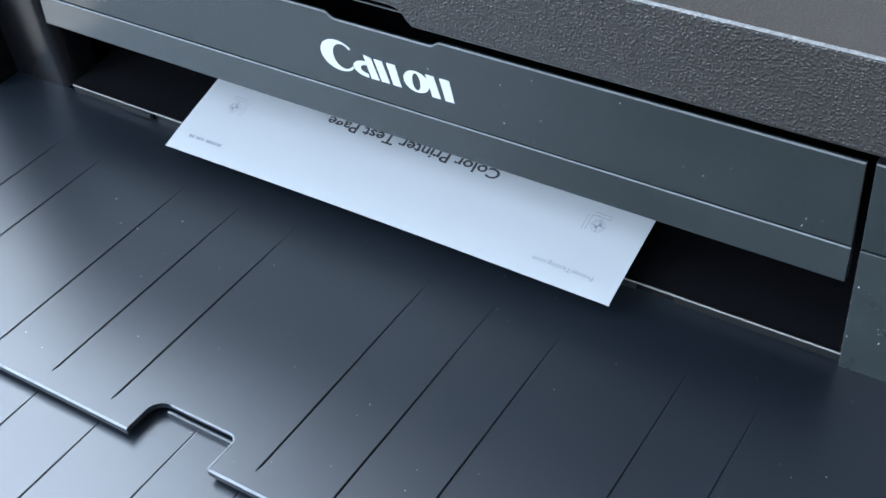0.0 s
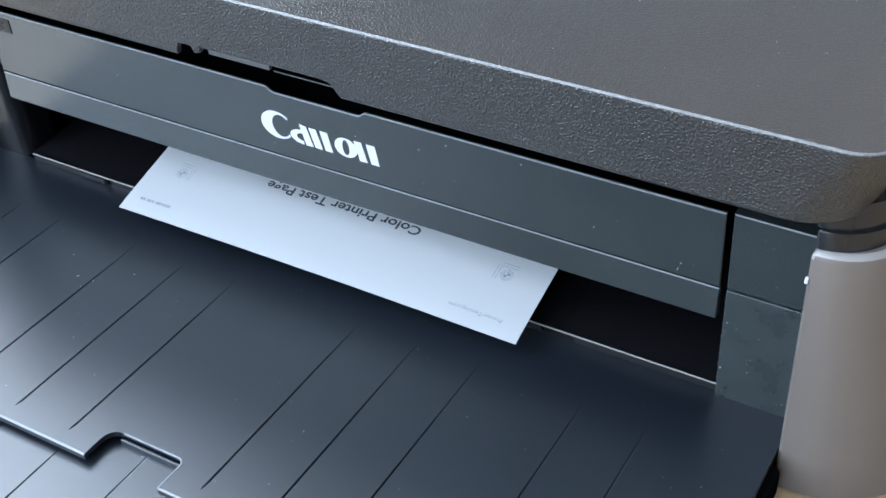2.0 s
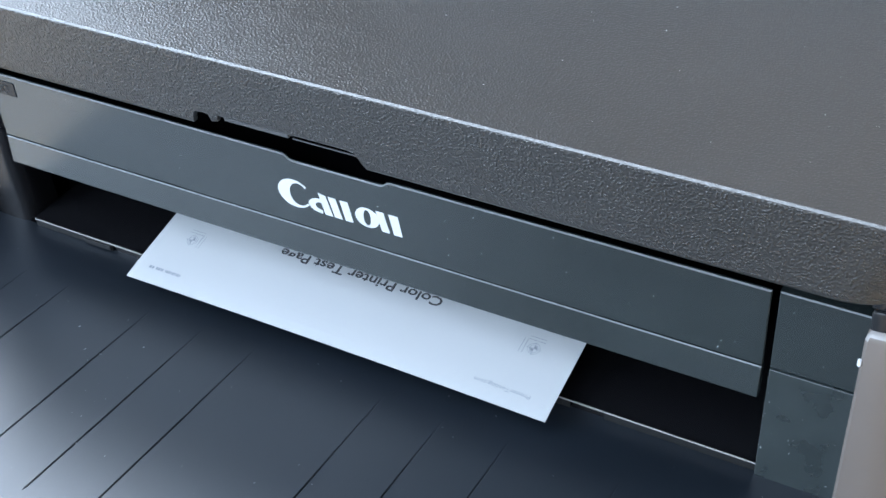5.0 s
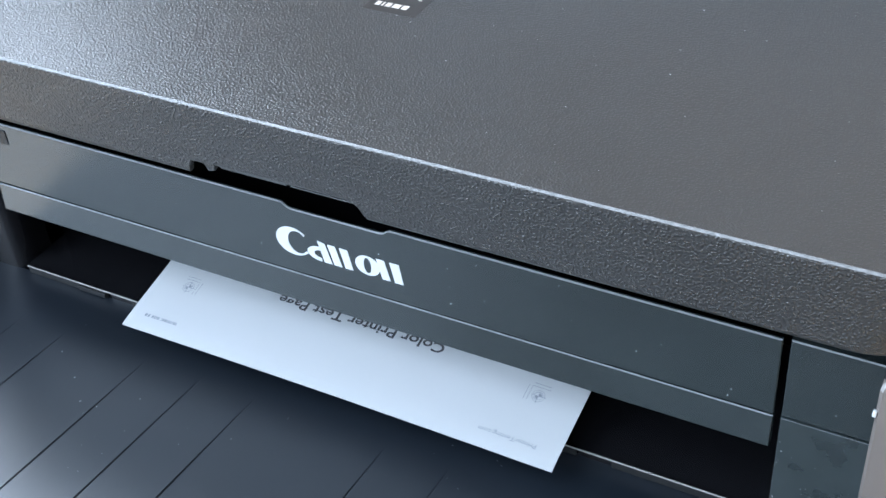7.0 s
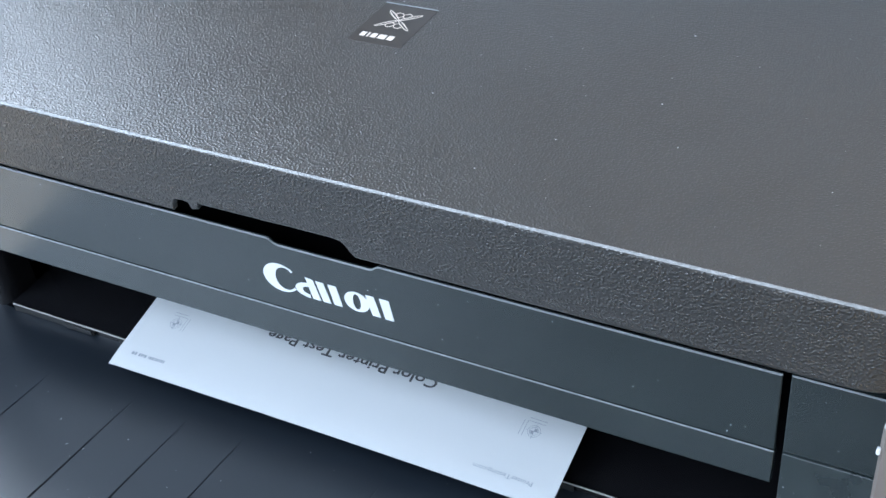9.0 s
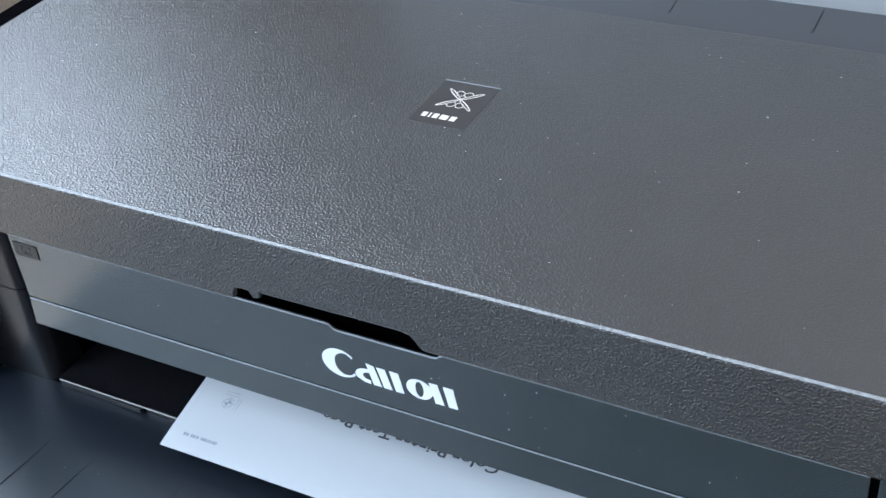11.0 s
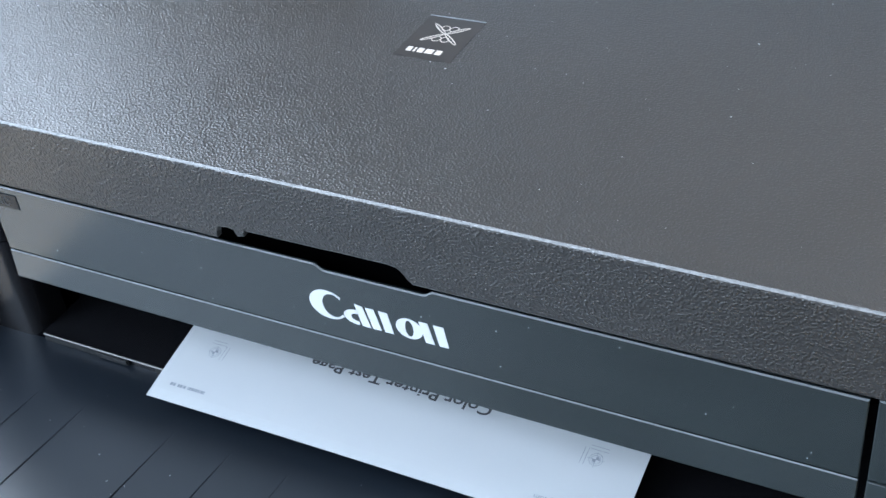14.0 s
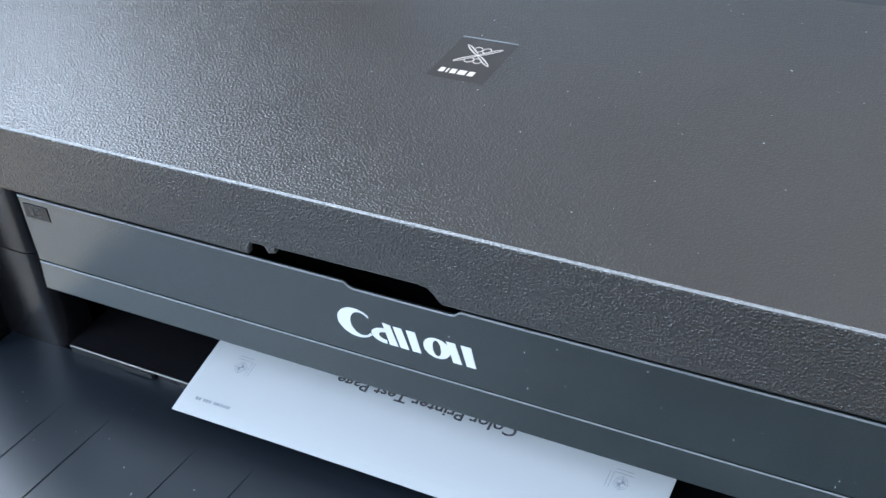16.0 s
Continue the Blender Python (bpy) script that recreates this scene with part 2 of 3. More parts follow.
def glazing(name, label, flat_at, along, u0, u1, z0, z1):
    """A framed pane in an opening; along is the axis (x or y) of the wall, flat_at the place of its inner face on the other one."""
    ob = thing(name, label, "window", kind="structure")

    def piece(a, b, c, d, thick0, thick1, bevel):
        p, q = flat_at - thick0, flat_at - thick1
        return box(p, q, a, b, c, d, bevel) if along == "y" else box(a, b, p, q, c, d, bevel)

    for a, b, c, d in ((u0, u1, z0, z0 + 0.04), (u0, u1, z1 - 0.04, z1), (u0, u0 + 0.04, z0 + 0.04, z1 - 0.04), (u1 - 0.04, u1, z0 + 0.04, z1 - 0.04)):
        part("frame", piece(a, b, c, d, 0.14, 0.10, 0.004), FRAME, ob)
    pane = part("pane", piece(u0 + 0.04, u1 - 0.04, z0 + 0.04, z1 - 0.04, 0.123, 0.119, 0), GLASS, ob)
    pane.visible_shadow = False


glazing("window_1", "white-framed window letting in grey daylight", WX, "y", WY0, WY1, WZ0, WZ1)
glazing("window_2", "white-framed window behind the viewer with grey daylight", SY, "x", SX0, SX1, SZ0, SZ1)
glazing("window_3", "tall white-framed window with a low sill", WX, "y", LY0, LY1, LZ0, WZ1)

desk = thing("desk", "warm brown wooden desk that carries the printer", "desk", (0, 0, FZ))
part("desktop", box(-0.53, 1.10, -0.62, 0.50, -FZ + DT - 0.03, -FZ + DT, 0.003), WOOD, desk)
# black strip added for the dark line past the lid's left edge
part("edge_strip", box(-0.580, -0.5305, -0.62, 0.50, -FZ + DT - 0.032, -FZ + DT + 0.001, 0.003), CAVITY, desk, "black strip along the desk's left side")
for lx in (-0.48, 1.03):
    for ly in (-0.56, 0.44):
        part("leg", box(lx - 0.03, lx + 0.03, ly - 0.03, ly + 0.03, 0, -FZ + DT - 0.03, 0.003), WOOD, desk)

# ---- printer ----
printer = thing("printer", "black inkjet printer with open output tray on a wooden desk", "printer")


def slab_outline(x0, x1, y0, y1, r, n=8):
    return (arc(x0 + r, y0 + r, r, 180, 270, n) + arc(x1 - r, y0 + r, r, 270, 360, n)
            + arc(x1 - r, y1 - r, r, 0, 90, n) + arc(x0 + r, y1 - r, r, 90, 180, n))


def corner_shell(side):
    """A rounded front corner of the case with its long flank, wider towards its foot; side is 1 or -1."""
    rings = []
    for z, grow, top in ((DT + 0.0005, 0.024, 0), (0.040, 0.013, 0), (0.080, 0.004, 0), (0.1070, 0.0, 0), (0.1090, 0.0, 0.0004), (0.1101, 0.0, 0.0013), (0.1105, 0.0, 0.0028)):
        if side > 0:
            r = 0.026 + grow * 0.9 - top
            xo = 0.2490 + grow - top
            yf = -0.0182 - grow * 0.10 + top
            plan = [(0.2195 + top, 0.05), (0.2195 + top, yf + 0.0012), (0.2206 + top, yf)] + arc(xo - r, yf + r, r, 272, 358, 16) + [(xo, 0.21), (0.235, 0.21)]
        else:
            plan = [(-0.238, 0.21), (-0.2600 - grow + top, 0.21)] + arc(-0.2480 - grow, -0.0060, 0.012 - top, 182, 270, 16) + [(-0.2365 - top, -0.0165 + top), (-0.2365 - top, 0.05)]
        rings.append([(x, y, z) for x, y in plan])
    return loft(rings)


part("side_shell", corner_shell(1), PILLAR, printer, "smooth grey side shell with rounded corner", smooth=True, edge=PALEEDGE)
# left shell black, not grey like the right: its shade is in the colour
part("side_shell", corner_shell(-1), DARKGLOSS, printer, "smooth side shell with rounded corner, its shade in the black colour", smooth=True)


# the scanner unit over the case, closed underneath
part("scanner_collar", prism(slab_outline(-0.2420, 0.2410, 0.0400, 0.205, 0.026, 12), 0.1090, 0.1290), GLOSS, printer, "glossy black collar under the lid")
for sx in (-1, 1):
    x0, x1 = (0.2200, 0.2440) if sx > 0 else (-0.2450, -0.2365)
    r = 0.0235 if sx > 0 else 0.0080
    cx = x1 - r if sx > 0 else x0 + r
    if sx > 0:
        o = [(x0, 0.05), (x0, -0.0155)] + arc(cx, 0.0075, 0.0235, 272, 358, 14) + [(x1, 0.05)]
    else:
        o = [(x0, 0.05)] + arc(cx, -0.0080, r, 182, 268, 14) + [(x1, -0.0155), (x1, 0.05)]
    part("corner_collar", prism(o, 0.1106, 0.1185, 0.0012, 2), GLOSS, printer, "glossy black rounded corner collar", smooth=True)
    o2 = [(x * 0.997, y + 0.0012) for x, y in o]
    part("corner_collar", prism(o2, 0.1188, 0.1300, 0.0010, 2), GLOSS, printer, "glossy black rounded corner collar", smooth=True)

# lid
FRONT_X = [-0.200, -0.120, -0.0460, -0.0452, -0.0436, -0.0400, -0.0372, -0.0362, -0.0330, -0.0322, 0.0025, 0.0045, 0.0265, 0.0300, 0.0322, 0.0338, 0.0350, 0.120, 0.200]
FRONT_Z = [0, 0, 0, 0.0030, 0.0060, 0.0066, 0.0062, 0.0030, 0.0040, 0.0068, 0.0070, 0.0072, 0.0072, 0.0066, 0.0042, 0.0012, 0, 0, 0]


def lid_ring(inset_x, front, back, r, z, lip=False, n=10):
    x0, x1 = -0.2460 + inset_x, 0.2460 - inset_x
    pts = [(x, y, z) for x, y in arc(x0 + r, front + r, r, 180, 270, n)]
    pts += [(x, front - (0.116 * dz if lip else 0), z + (dz if lip else 0)) for x, dz in zip(FRONT_X, FRONT_Z)]
    pts += [(x, y, z) for x, y in arc(x1 - r, front + r, r, 270, 360, n)]
    pts += [(x, y, z) for x, y in arc(x1 - r, back - r, r, 0, 90, n)]
    pts += [(x, y, z) for x, y in arc(x0 + r, back - r, r, 90, 180, n)]
    return pts


LT, LB = 0.1609, 0.1252
lid_rings = [
    lid_ring(0.0135, -0.0205, 0.163, 0.024, LB + 0.0100),
    lid_ring(0.0135, -0.0212, 0.163, 0.024, LB + 0.0002, True),
    lid_ring(0.0110, -0.0234, 0.166, 0.026, LB, True),
    lid_ring(0.0105, -0.0240, 0.1665, 0.026, LB + 0.0010, True),
    lid_ring(0.0060, -0.0262, 0.1690, 0.022, LB + 0.0200),
    lid_ring(0.0020, -0.0280, 0.1700, 0.018, LT - 0.0014),
    lid_ring(0.0021, -0.0279, 0.1699, 0.018, LT - 0.0007),
    lid_ring(0.0024, -0.0275, 0.1694, 0.0175, LT - 0.0002),
    lid_ring(0.0028, -0.0271, 0.1689, 0.017, LT),
]
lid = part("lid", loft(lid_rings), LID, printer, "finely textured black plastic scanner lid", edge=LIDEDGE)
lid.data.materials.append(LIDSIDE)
# coarse relief on the sides, painted highlight on the rear bevel too
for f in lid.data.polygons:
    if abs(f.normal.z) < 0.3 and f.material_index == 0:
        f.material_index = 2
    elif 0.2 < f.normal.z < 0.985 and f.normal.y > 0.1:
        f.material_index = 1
# thin pale bar for the highlight on the ledge within the grip
part("grip_ledge", box(-0.0190, 0.0260, 0.0022, 0.0028, 0.1082, 0.1087, 0.0001), GREYTAB, printer, "thin ledge inside the grip, drawn as its pale highlight")
part("lid_tab", box(-0.0535, -0.0205, 0.0016, 0.0036, 0.1086, LB + 0.0005, 0.0003), GREYTAB, printer, "grey plastic tab inside the grip")

# badge, set into the lid
BX0, BX1, BY0, BY1 = -0.0139, 0.0107, 0.0612, 0.0943
badge = part("badge", prism(slab_outline(BX0, BX1, BY0, BY1, 0.0006, 3), LT - 0.002, LT + 0.0001), BADGE, lid, "smooth dark badge plate")
# the badge's edge highlight, as a thin pale bar
part("badge_rim", box(BX0, BX1, BY1, BY1 + 0.0004, LT - 0.001, LT + 0.0005), RIM, lid, "upper edge of the badge, its highlight in the pale colour")


def petal(cx, cy, length, width, ang, thick):
    n = 26
    out, inn = [], []
    ca, sa = math.cos(radians(ang)), math.sin(radians(ang))
    for i in range(n + 1):
        a = -math.pi + 2 * math.pi * i / n + 0.001
        for lst, l, w in ((out, length, width), (inn, length - 2 * thick, width - 2 * thick)):
            u, v = length / 2 + l / 2 * math.cos(a), w / 2 * math.sin(a)
            lst.append((cx + ca * u - sa * v, cy + sa * u + ca * v))
    return out + inn[::-1]


EX, EY = -0.0010, 0.0815
part("emblem", flat([petal(EX, EY, 0.0104, 0.0019, a, 0.00050) for a in (42, 138, 222, 318)]
                    + [petal(EX + ux, EY + uy, 0.0042, 0.0036, a, 0.00034) for ux, uy, a in ((0.0007, 0.0026, 58), (-0.0007, 0.0026, 122), (0.0007, -0.0026, 302), (-0.0007, -0.0026, 238))],
                    LT + 0.0002, 0.0001, "z"), SILVER, lid, "silver ornament of crossed loops")
bars = []
bx = -0.0105
for w in (0.0022, 0.0008, 0.0024, 0.0034, 0.0026):
    bars.append([(bx, 0.0655), (bx + w, 0.0655), (bx + w, 0.0687), (bx, 0.0687)])
    bx += w + 0.0009
part("badge_bars", flat(bars, LT + 0.0002, 0.0001, "z"), SILVER, lid, "silver bars printed under the ornament")

# front panel: an upper plate with a grip notch, and a lower strip
PX0, PX1, PZT, PZS, PZB = -0.1945, 0.1840, 0.1012, 0.0646, 0.0495
face = ([(PX0, PZS + 0.0004), (PX1, PZS + 0.0004), (PX1, PZT)]
        + [(0.0278, PZT), (0.0262, PZT - 0.0008), (0.0248, PZT - 0.0020), (0.0230, PZT - 0.0024), (-0.0195, PZT - 0.0024), (-0.0212, PZT - 0.0018), (-0.0232, PZT - 0.0002), (-0.0240, PZT)]
        + [(PX0, PZT)])


def upright(outline, y0, y1, bevel=0.0005, seg=2):
    """A plate with the outline (x, z), its front face at y0 and its back at y1."""
    bm = bmesh.new()
    a = [bm.verts.new((x, y0, z)) for x, z in outline]
    b = [bm.verts.new((x, y1, z)) for x, z in outline]
    front = bm.faces.new(a)
    bm.faces.new(b[::-1])
    n = len(a)
    for i in range(n):
        bm.faces.new((a[i], b[i], b[(i + 1) % n], a[(i + 1) % n]))
    if bevel:
        bmesh.ops.bevel(bm, geom=list(front.edges), offset=bevel, segments=seg, affect="EDGES", profile=0.5)
    return bm


def plate(outline, thick, b, n=3):
    """A plate with the outline (x, z) and a rounded front rim that follows its notch."""
    mid = (min(z for _, z in outline) + max(z for _, z in outline)) / 2
    lo, hi = min(x for x, _ in outline), max(x for x, _ in outline)

    def ring(y, d):
        return [(min(max(x, lo + d), hi - d), y, z - d if z > mid else z + d) for x, z in outline]

    rings = [ring(b * (1 - math.sin(radians(90 * k / n))), b * (1 - math.cos(radians(90 * k / n)))) for k in range(n, -1, -1)]
    return loft(rings + [ring(thick, 0)])


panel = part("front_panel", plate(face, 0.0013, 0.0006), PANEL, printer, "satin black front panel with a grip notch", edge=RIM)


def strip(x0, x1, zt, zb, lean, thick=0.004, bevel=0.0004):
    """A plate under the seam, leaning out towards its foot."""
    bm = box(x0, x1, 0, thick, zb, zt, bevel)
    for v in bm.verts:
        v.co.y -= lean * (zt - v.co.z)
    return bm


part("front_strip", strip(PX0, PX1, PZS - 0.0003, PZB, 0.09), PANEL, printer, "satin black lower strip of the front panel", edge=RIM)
# wordmark drawn as plain shapes: a crescent, a drop and upright bars
ZL = 0.0750
mark = [
    band(-0.0205, 0.0817, 0.0086, 0.0072, 0.0048, 0.0058, 42, 322, dx=0.0022),
    band(-0.0070, 0.0788, 0.0068, 0.0038, 0.0034, 0.0020, 90, 270),
    [(-0.0058, ZL), (-0.0020, ZL), (-0.0046, 0.0850), (-0.0082, 0.0856)],
    [(-0.0010, ZL), (0.0028, ZL), (0.0004, 0.0850), (-0.0034, 0.0850)],
    [(0.0044, ZL), (0.0082, ZL), (0.0064, 0.0850), (0.0024, 0.0850)],
    band(0.0155, 0.0800, 0.0058, 0.0050, 0.0018, 0.0040, -90, 90),
    band(0.0155, 0.0800, 0.0058, 0.0050, 0.0018, 0.0040, 90, 270),
    [(0.0222, ZL), (0.0260, ZL), (0.0238, 0.0850), (0.0200, 0.0850)],
    [(0.0280, ZL), (0.0320, ZL), (0.0306, 0.0850), (0.0262, 0.0850)],
]
part("wordmark", flat(mark, 0.0, 0.00015), WHITE, panel, "white printed mark of plain curved shapes")
# small icon plate at the panel's end
icon = part("icon_plate", box(-0.1920, -0.1778, -0.0004, 0.001, 0.0902, 0.0978, 0.0002), DARKGLOSS, panel, "small raised dark icon plate")
part("icon", flat([[(-0.1885, 0.0920), (-0.1865, 0.0920), (-0.1865, 0.0960), (-0.1885, 0.0960)], band(-0.1838, 0.0940, 0.0022, 0.0024, 0.0014, 0.0016, 30, 330)], -0.0004, 0.00015), COVER, panel, "faint grey icon")

# side panels beside the opening
sx0, sx1 = 0.1868, 0.2188
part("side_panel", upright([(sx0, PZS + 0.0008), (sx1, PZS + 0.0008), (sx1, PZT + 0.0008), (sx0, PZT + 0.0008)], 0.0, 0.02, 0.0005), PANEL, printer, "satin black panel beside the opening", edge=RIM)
part("side_panel_foot", strip(sx0, sx1, PZS - 0.0001, 0.0060, 0.025, 0.030), SCUFFED, printer, "satin black scuffed lower side panel")
rounded = [(-0.2360, 0.03), (-0.2360, 0.0010)] + arc(-0.2062, 0.0100, 0.0090, 268, 360, 10) + [(-0.1972, 0.03)]
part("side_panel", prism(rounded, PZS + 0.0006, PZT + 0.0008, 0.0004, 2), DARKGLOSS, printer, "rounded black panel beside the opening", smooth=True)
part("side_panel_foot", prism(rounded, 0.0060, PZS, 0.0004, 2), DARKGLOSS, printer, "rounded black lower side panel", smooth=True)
part("white_chip", box(0.2187, 0.2200, -0.0187, -0.0170, 0.0958, 0.0984, 0.0004), WHITE, printer, "small white chip at the case edge")

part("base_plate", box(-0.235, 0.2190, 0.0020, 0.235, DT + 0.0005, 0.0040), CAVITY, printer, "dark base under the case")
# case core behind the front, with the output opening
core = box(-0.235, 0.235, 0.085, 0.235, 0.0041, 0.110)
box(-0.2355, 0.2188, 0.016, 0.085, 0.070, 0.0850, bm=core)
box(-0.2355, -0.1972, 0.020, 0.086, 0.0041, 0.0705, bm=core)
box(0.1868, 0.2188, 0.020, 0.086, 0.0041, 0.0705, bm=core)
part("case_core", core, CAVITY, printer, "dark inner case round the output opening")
part("output_floor", box(-0.1960, 0.1866, 0.0016, 0.0855, 0.0042, 0.0120), DARKGLOSS, printer, "dark floor of the output opening")
# thin lip, its bright line put into the colour
part("output_lip", box(-0.1945, 0.1867, 0.0000, 0.0006, 0.0121, 0.0127, 0.00015, 2), PALEEDGE, printer, "lip of the output opening, its highlight in the pale colour")
for a, b in ((-0.1945, -0.1433), (-0.1275, 0.0390), (0.0545, 0.1070), (0.1225, 0.1867)):
    part("lip_face", box(a, b, 0.0003, 0.0014, 0.0080, 0.01195, 0.0002), LIPFACE, printer, "black upright face below the lip")
part("lip_tab", box(-0.1610, -0.1438, -0.0006, 0.0003, 0.0085, 0.0112, 0.0002), LIPFACE, printer, "dull hinge tab below the lip")

# output tray: grooved plate that rises slightly towards its free end
TZ0, TS = 0.0079, -0.0835
GROOVES = [-0.1705, -0.1430, -0.0945, -0.0637, -0.0338, 0.0338, 0.0637, 0.0935, 0.1420, 0.1703]


def grooved(x0, x1, y0, y1, gy0, gy1, grooves, thick, drop, notch=None):
    """A plate with V grooves along y between gy0 and gy1; notch is an inner cut (x0, x1, y) in its free end."""
    bm = bmesh.new()
    xs = {x0, x1}
    for g in grooves:
        xs |= {g - 0.0005, g - 0.0002, g + 0.0002, g + 0.0005}
    if notch:
        xs |= {notch[0], notch[1]}
    xs = sorted(xs)
    ys = sorted({y0, y0 + 0.0008, gy0, gy0 + 0.004, gy1 - 0.075, gy1 - 0.040, gy1 - 0.006, gy1, y1} | ({notch[2]} if notch else set()))
    deep = {g + d for g in grooves for d in (-0.0002, 0.0002)}

    def height(x, y):
        z = TZ0 + TS * y - drop
        if x in deep and gy0 < y < gy1:
            z -= 0.0010 * min(1.0, 0.05 + (gy1 - y) / 0.085)
        if y == y0:
            z -= 0.0006
        return z

    grid = {(i, j): bm.verts.new((x, y, height(x, y))) for i, x in enumerate(xs) for j, y in enumerate(ys)}
    for i in range(len(xs) - 1):
        for j in range(len(ys) - 1):
            cx, cy = (xs[i] + xs[i + 1]) / 2, (ys[j] + ys[j + 1]) / 2
            if notch and notch[0] < cx < notch[1] and cy < notch[2]:
                continue
            bm.faces.new((grid[i, j], grid[i + 1, j], grid[i + 1, j + 1], grid[i, j + 1]))
    bmesh.ops.delete(bm, geom=[v for v in bm.verts if not v.link_faces], context="VERTS")
    if notch:
        for cx, r, side in ((notch[0], 0.0062, 1), (notch[1], 0.0034, -1)):
            rim = [(cx + side * (r - r * math.cos(radians(9 * k))), notch[2] - r + r * math.sin(radians(9 * k))) for k in range(11)]
            bm.faces.new([bm.verts.new((x, y, height(x, y))) for x, y in rim + [(cx, notch[2])]])
    ret = bmesh.ops.extrude_face_region(bm, geom=bm.faces[:])
    for v in ret["geom"]:
        if isinstance(v, bmesh.types.BMVert):
            v.co.z -= thick
    return bm


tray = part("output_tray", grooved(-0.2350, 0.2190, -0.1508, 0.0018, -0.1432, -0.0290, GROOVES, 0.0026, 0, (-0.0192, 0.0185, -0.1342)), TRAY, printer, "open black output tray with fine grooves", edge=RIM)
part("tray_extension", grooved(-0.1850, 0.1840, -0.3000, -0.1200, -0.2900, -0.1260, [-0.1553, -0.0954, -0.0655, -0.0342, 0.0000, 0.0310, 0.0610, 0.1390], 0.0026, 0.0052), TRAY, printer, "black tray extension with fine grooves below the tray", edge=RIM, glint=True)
part("notch_ledge", box(-0.0140, 0.0168, -0.1362, -0.1348, 0.0135, 0.0166, 0.0004), TRAY, printer, "thin ledge inside the tray notch")


def bead(path, r):
    """A slim square bead along a path."""
    rings = []
    for i, p in enumerate(path):
        a, b = Vector(path[max(i - 1, 0)]), Vector(path[min(i + 1, len(path) - 1)])
        side = (b - a).cross(Vector((0, 0, 1))).normalized() * r
        up = Vector((0, 0, r))
        rings.append([Vector(p) - side - up, Vector(p) + side - up, Vector(p) + side + up, Vector(p) - side + up])
    return loft(rings)


def tray_top(x, y):
    return (x, y, TZ0 + TS * y - 0.0002)


corner = [(0.0185 - 0.0034 + 0.0034 * math.cos(radians(90 - 9 * k)), -0.1342 - 0.0034 + 0.0034 * math.sin(radians(90 - 9 * k))) for k in range(11)]
# pale bead that paints the highlight round the notch
part("notch_rim", bead([tray_top(x, y) for x, y in [(-0.0125, -0.1342), (0.0, -0.1342)] + corner + [(0.0185, -0.1505)]], 0.00035), RIM, tray, "rim of the tray notch, its highlight in the pale colour")

# black block added for the darkness between tray and side shell
part("shade_filler", box(0.1500, 0.2225, -0.0800, -0.0230, DT + 0.0005, 0.0040, 0.0020), CAVITY, printer, "added black filler for the shade under the tray")

# rear feed
rear = box(-0.215, 0.215, 0.1716, 0.2070, 0.1101, 0.1565, 0.0008)
for v in rear.verts:
    if v.co.z > 0.12:
        v.co.z += 0.0030 * (v.co.y - 0.1716) / 0.0354
part("rear_cover", rear, REARCOVER, printer, "grey rear feed cover behind the lid")
for rx in (0.0490, 0.1120):
    rib = box(rx - 0.0006, rx + 0.0006, 0.1850, 0.2040, 0.1550, 0.1563, 0.0003)
    for v in rib.verts:
        v.co.z += 0.0005 + 0.0030 * (v.co.y - 0.1716) / 0.0354
    part("cover_rib", rib, COVER, printer, "thin low rib of the rear cover")


def leaning(x0, x1, y, z0, z1, thick, lean):
    bm = box(x0, x1, y, y + thick, z0, z1, min(0.001, thick * 0.3))
    for v in bm.verts:
        v.co.y += lean * (v.co.z - z0)
    return bm


part("paper_support", leaning(-0.150, 0.215, 0.2150, 0.105, 0.300, 0.003, 0.55), SUPPORT, printer, "grey leaning paper support")

# ---- printed page ----
page = thing("paper_sheet", "white printed test page coming out of the printer", "paper")
FY, PZ, RISE = -0.0205, 0.0190, 0.20
PXL, PXR = -0.1142, 0.1055


def page_height(x, y):
    """The page slopes down out of the printer, a little arched across and drooping at its free edge."""
    u = y - FY
    return PZ + RISE * u - 0.0006 * math.exp(-u / 0.006) + 0.0010 * math.cos((x + 0.004) / 0.110 * math.pi * 0.5)


def sheet():
    bm = bmesh.new()
    nx, ny = 36, 20
    g = [[bm.verts.new((PXL + (PXR - PXL) * i / nx, FY + 0.098 * j / ny, page_height(PXL + (PXR - PXL) * i / nx, FY + 0.098 * j / ny))) for j in range(ny + 1)] for i in range(nx + 1)]
    for i in range(nx):
        for j in range(ny):
            bm.faces.new((g[i][j], g[i + 1][j], g[i + 1][j + 1], g[i][j + 1]))
    ret = bmesh.ops.extrude_face_region(bm, geom=bm.faces[:])
    for v in ret["geom"]:
        if isinstance(v, bmesh.types.BMVert):
            v.co.z -= 0.00012
    return bm


part("sheet", sheet(), PAPER, page, smooth=False)


def on_page(bm):
    """Lays flat shapes onto the gently curved page."""
    for v in bm.verts:
        v.co.z = page_height(v.co.x, v.co.y) + 0.00008
    return bm


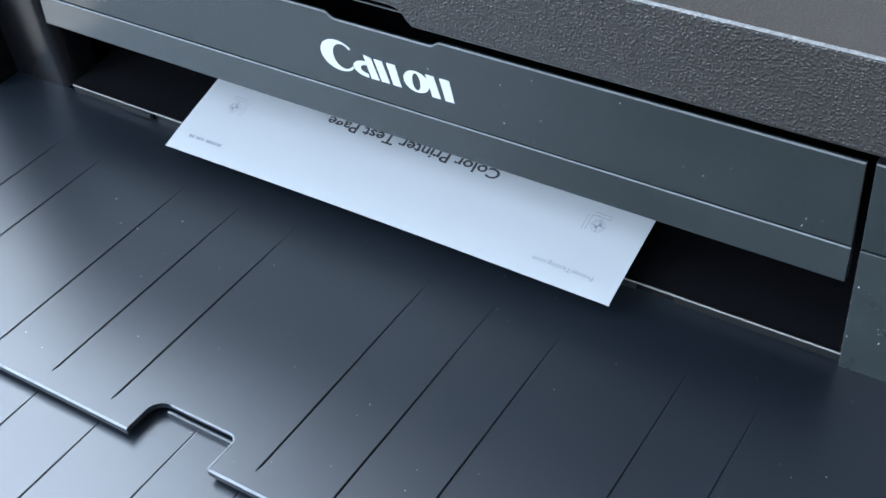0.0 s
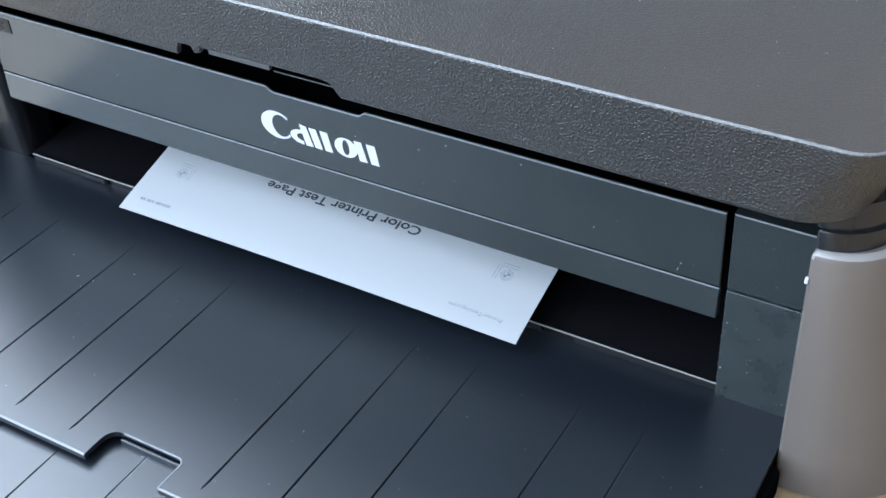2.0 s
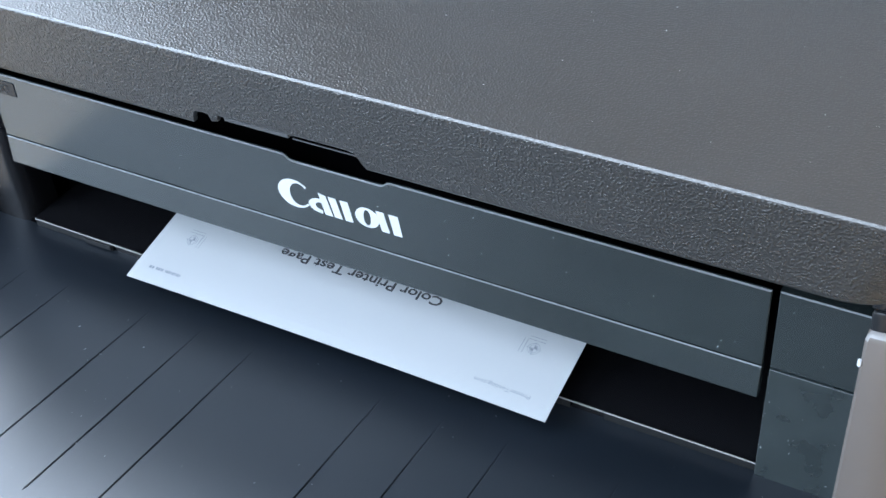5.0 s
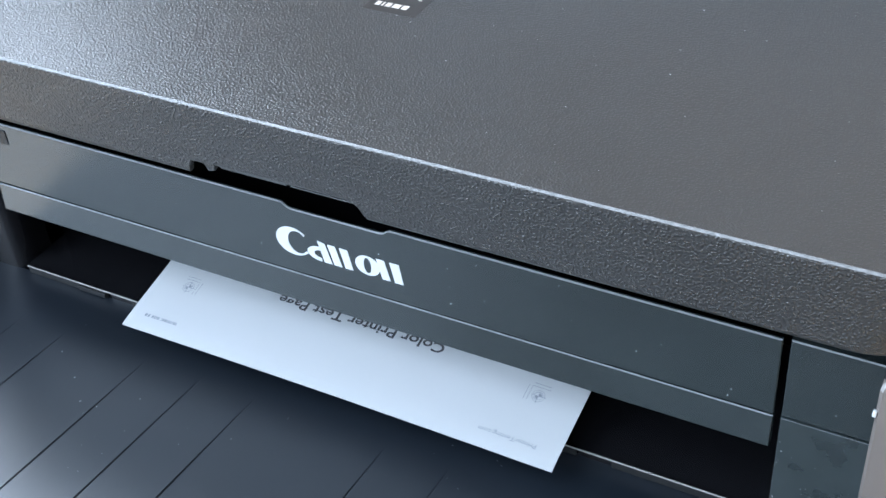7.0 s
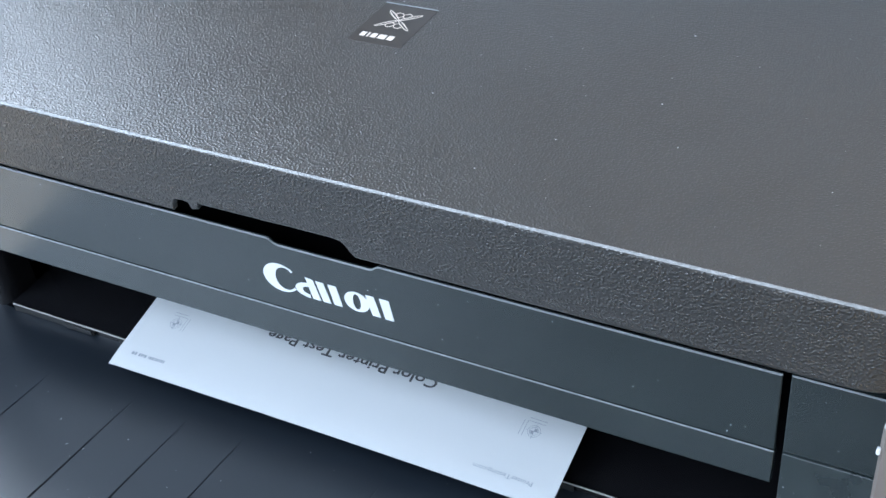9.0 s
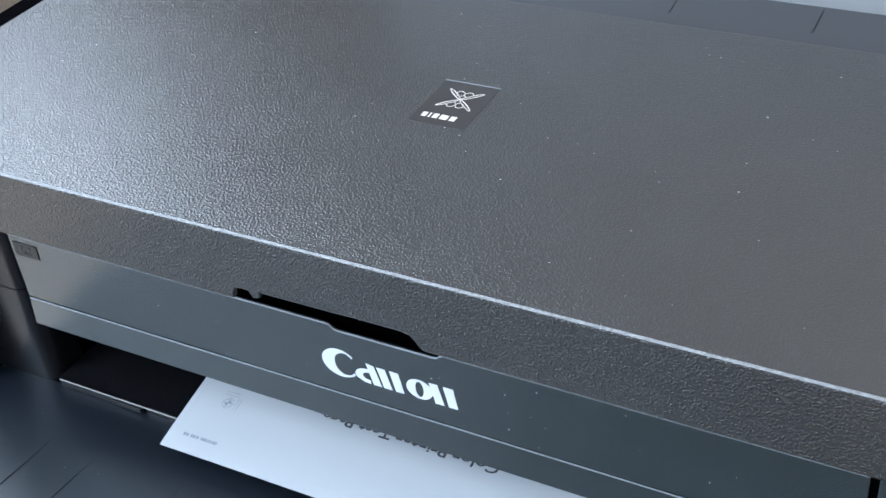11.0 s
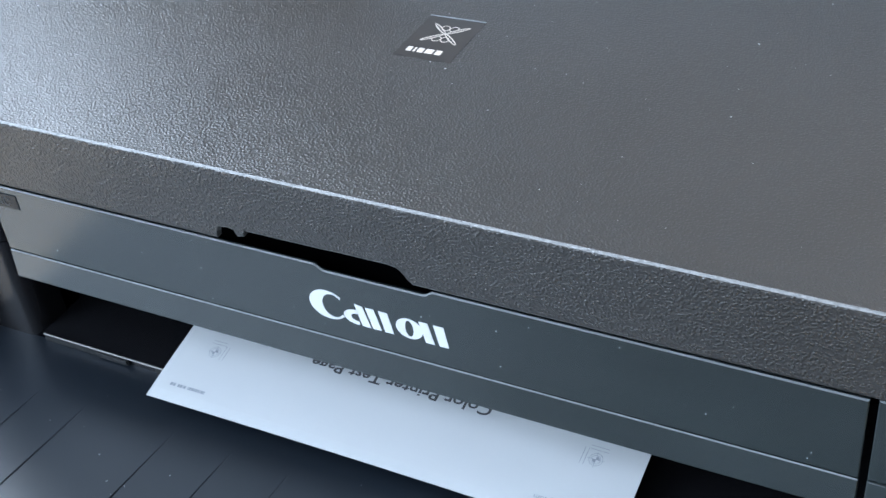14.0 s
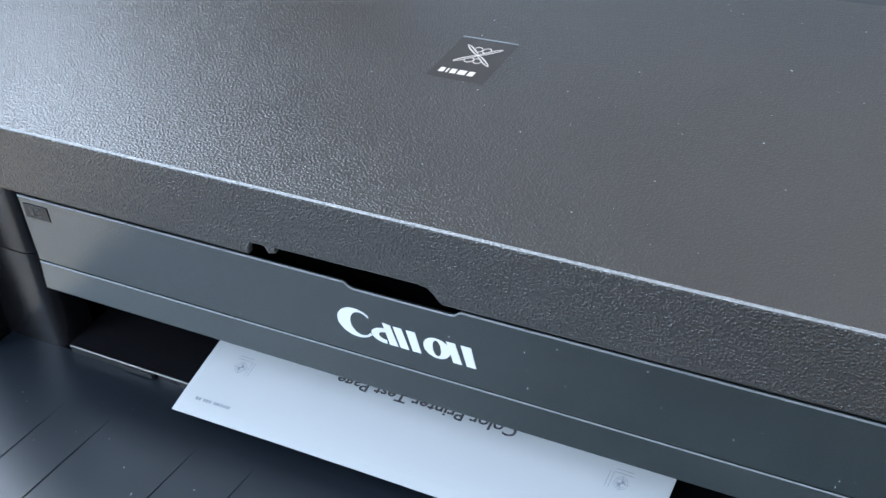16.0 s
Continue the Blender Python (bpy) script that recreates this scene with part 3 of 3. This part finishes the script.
def writing(text, size, right_x, base_y, width, bold=0.0):
    """Lettering that reads from behind the printer: it runs towards -x, its foot towards +y."""
    cu = bpy.data.curves.new("writing", "FONT")
    cu.body, cu.size = text, size
    cu.resolution_u, cu.offset = 3, bold
    tmp = new("writing_tmp", cu)
    bpy.context.view_layer.update()
    me = bpy.data.meshes.new_from_object(tmp.evaluated_get(bpy.context.evaluated_depsgraph_get()))
    bpy.data.objects.remove(tmp)
    bm = bmesh.new()
    bm.from_mesh(me)
    bpy.data.meshes.remove(me)
    xs = [v.co.x for v in bm.verts]
    k = width / (max(xs) - min(xs))
    for v in bm.verts:
        v.co.x, v.co.y = right_x - (v.co.x - min(xs)) * k, base_y - v.co.y
    return on_page(bm)


part("title_print", writing("Color Printer Test Page", 0.0070, 0.0378, FY + 0.0399, 0.0866, 0.00014), INK, page, "bold black printed title")
part("address_print", writing("PrinterTesting.com", 0.0029, 0.0951, FY + 0.0088, 0.0261), INKGREY, page, "small grey printed line")
bm = bmesh.new()
x = -0.0878
for w in (0.0006, 0.0010, 0.0005, 0.0006, 0.0010, 0.0005, 0.0010, 0.0010, 0.0004, 0, 0.0010, 0.0004, 0.0010, 0.0010, 0, 0.0011, 0.0014):
    if w:
        bm.faces.new([bm.verts.new(p) for p in ((x, FY + 0.0091, 0), (x - w, FY + 0.0091, 0), (x - w, FY + 0.0076, 0), (x, FY + 0.0076, 0))])
    x -= (w or 0.0006) + 0.0003
part("date_print", on_page(bm), INKGREY, page, "small grey printed bars")


def register_mark(cx, cy, sx):
    """A ringed cross with two filled quarters and a pair of corner lines."""
    bm = bmesh.new()

    def add(o):
        bm.faces.new([bm.verts.new((cx + (u - cx) * 0.84, cy + (v - cy) * 0.84, 0)) for u, v in o])

    for r in (0.0034, 0.0024):
        for k in range(24):
            a, b = 15 * k, 15 * (k + 1)
            add([(cx + r * math.cos(radians(a)), cy + r * math.sin(radians(a))), (cx + r * math.cos(radians(b)), cy + r * math.sin(radians(b))),
                 (cx + (r - 0.00022) * math.cos(radians(b)), cy + (r - 0.00022) * math.sin(radians(b))), (cx + (r - 0.00022) * math.cos(radians(a)), cy + (r - 0.00022) * math.sin(radians(a)))])
    for a0 in (0, 180):
        add([(cx, cy)] + [(cx + 0.0018 * math.cos(radians(a0 + 15 * k)), cy + 0.0018 * math.sin(radians(a0 + 15 * k))) for k in range(7)])
    add([(cx - 0.0042, cy - 0.0001), (cx + 0.0042, cy - 0.0001), (cx + 0.0042, cy + 0.0001), (cx - 0.0042, cy + 0.0001)])
    add([(cx - 0.0001, cy - 0.0042), (cx + 0.0001, cy - 0.0042), (cx + 0.0001, cy + 0.0042), (cx - 0.0001, cy + 0.0042)])
    for d in (0.0050, 0.0068):
        u = cx + sx * d
        add([(u - 0.00012, cy - 0.0040), (u + 0.00012, cy - 0.0040), (u + 0.00012, cy + 0.0050), (u - 0.00012, cy + 0.0050)])
        v = cy + d
        add([(cx - 0.0045, v - 0.00012), (cx + 0.0045, v - 0.00012), (cx + 0.0045, v + 0.00012), (cx - 0.0045, v + 0.00012)])
    return on_page(bm)


part("register_mark", register_mark(-0.0954, FY + 0.0289, 1), INKGREY, page, "grey printed ring mark")
part("register_mark", register_mark(0.0860, FY + 0.0303, -1), INKGREY, page, "grey printed ring mark")


# ---- dust ----
def dust_specks(n, place, seed, size=1.0):
    rng = random.Random(seed)
    bm = bmesh.new()
    for _ in range(n):
        p, axis = place(rng)
        s = size * (0.00012 + 0.00022 * rng.random() ** 3)
        own = bmesh.new()
        bmesh.ops.create_icosphere(own, subdivisions=1, radius=s, matrix=Matrix.Translation(p) @ Matrix.Rotation(rng.random() * 6, 4, "Z") @ Matrix.Diagonal((1 + rng.random(), 0.8, 0.5, 1)))
        join(bm, own)
    return bm


lid_dust = part("dust_on_lid", dust_specks(170, lambda r: (Vector((r.uniform(-0.22, 0.22), r.uniform(-0.015, 0.16), LT + 0.0001)), 2), 3), DUST)
tagged(lid_dust, "fine pale dust specks lying on the black lid", "dust", kind="stuff")


def tray_spot(r):
    y = r.uniform(-0.145, -0.01)
    return Vector((r.uniform(-0.2, 0.21), y, TZ0 + TS * y + 0.0001)), 2


tray_dust = part("dust_on_tray", dust_specks(110, tray_spot, 5, 0.75), DUST)
tagged(tray_dust, "fine pale dust specks lying on the output tray", "dust", kind="stuff")
panel_dust = part("dust_on_front_panel", dust_specks(36, lambda r: (Vector((r.uniform(-0.17, 0.215), -0.0001, r.uniform(0.067, 0.099))), 1), 8, 0.75), DUST)
tagged(panel_dust, "fine pale dust specks clinging to the front panel", "dust", kind="stuff")
side_dust = part("dust_on_side_panel", dust_specks(11, lambda r: (Vector((r.uniform(0.188, 0.217), -0.0016 - 0.0001, r.uniform(0.012, 0.064))), 1), 12, 0.8), DUST)
tagged(side_dust, "pale specks and scuffs on the side panel", "dust", kind="stuff")
edge_scuffs = part("scuffs_on_side_panel", dust_specks(15, lambda r: (Vector((0.1869 + 0.0020 * r.random() ** 3, -0.0006 - 0.025 * 0.03, r.uniform(0.014, 0.0635))), 1), 21, 0.75), DUST)
tagged(edge_scuffs, "pale worn flecks along the side panel's edge", "scuff marks", kind="stuff")
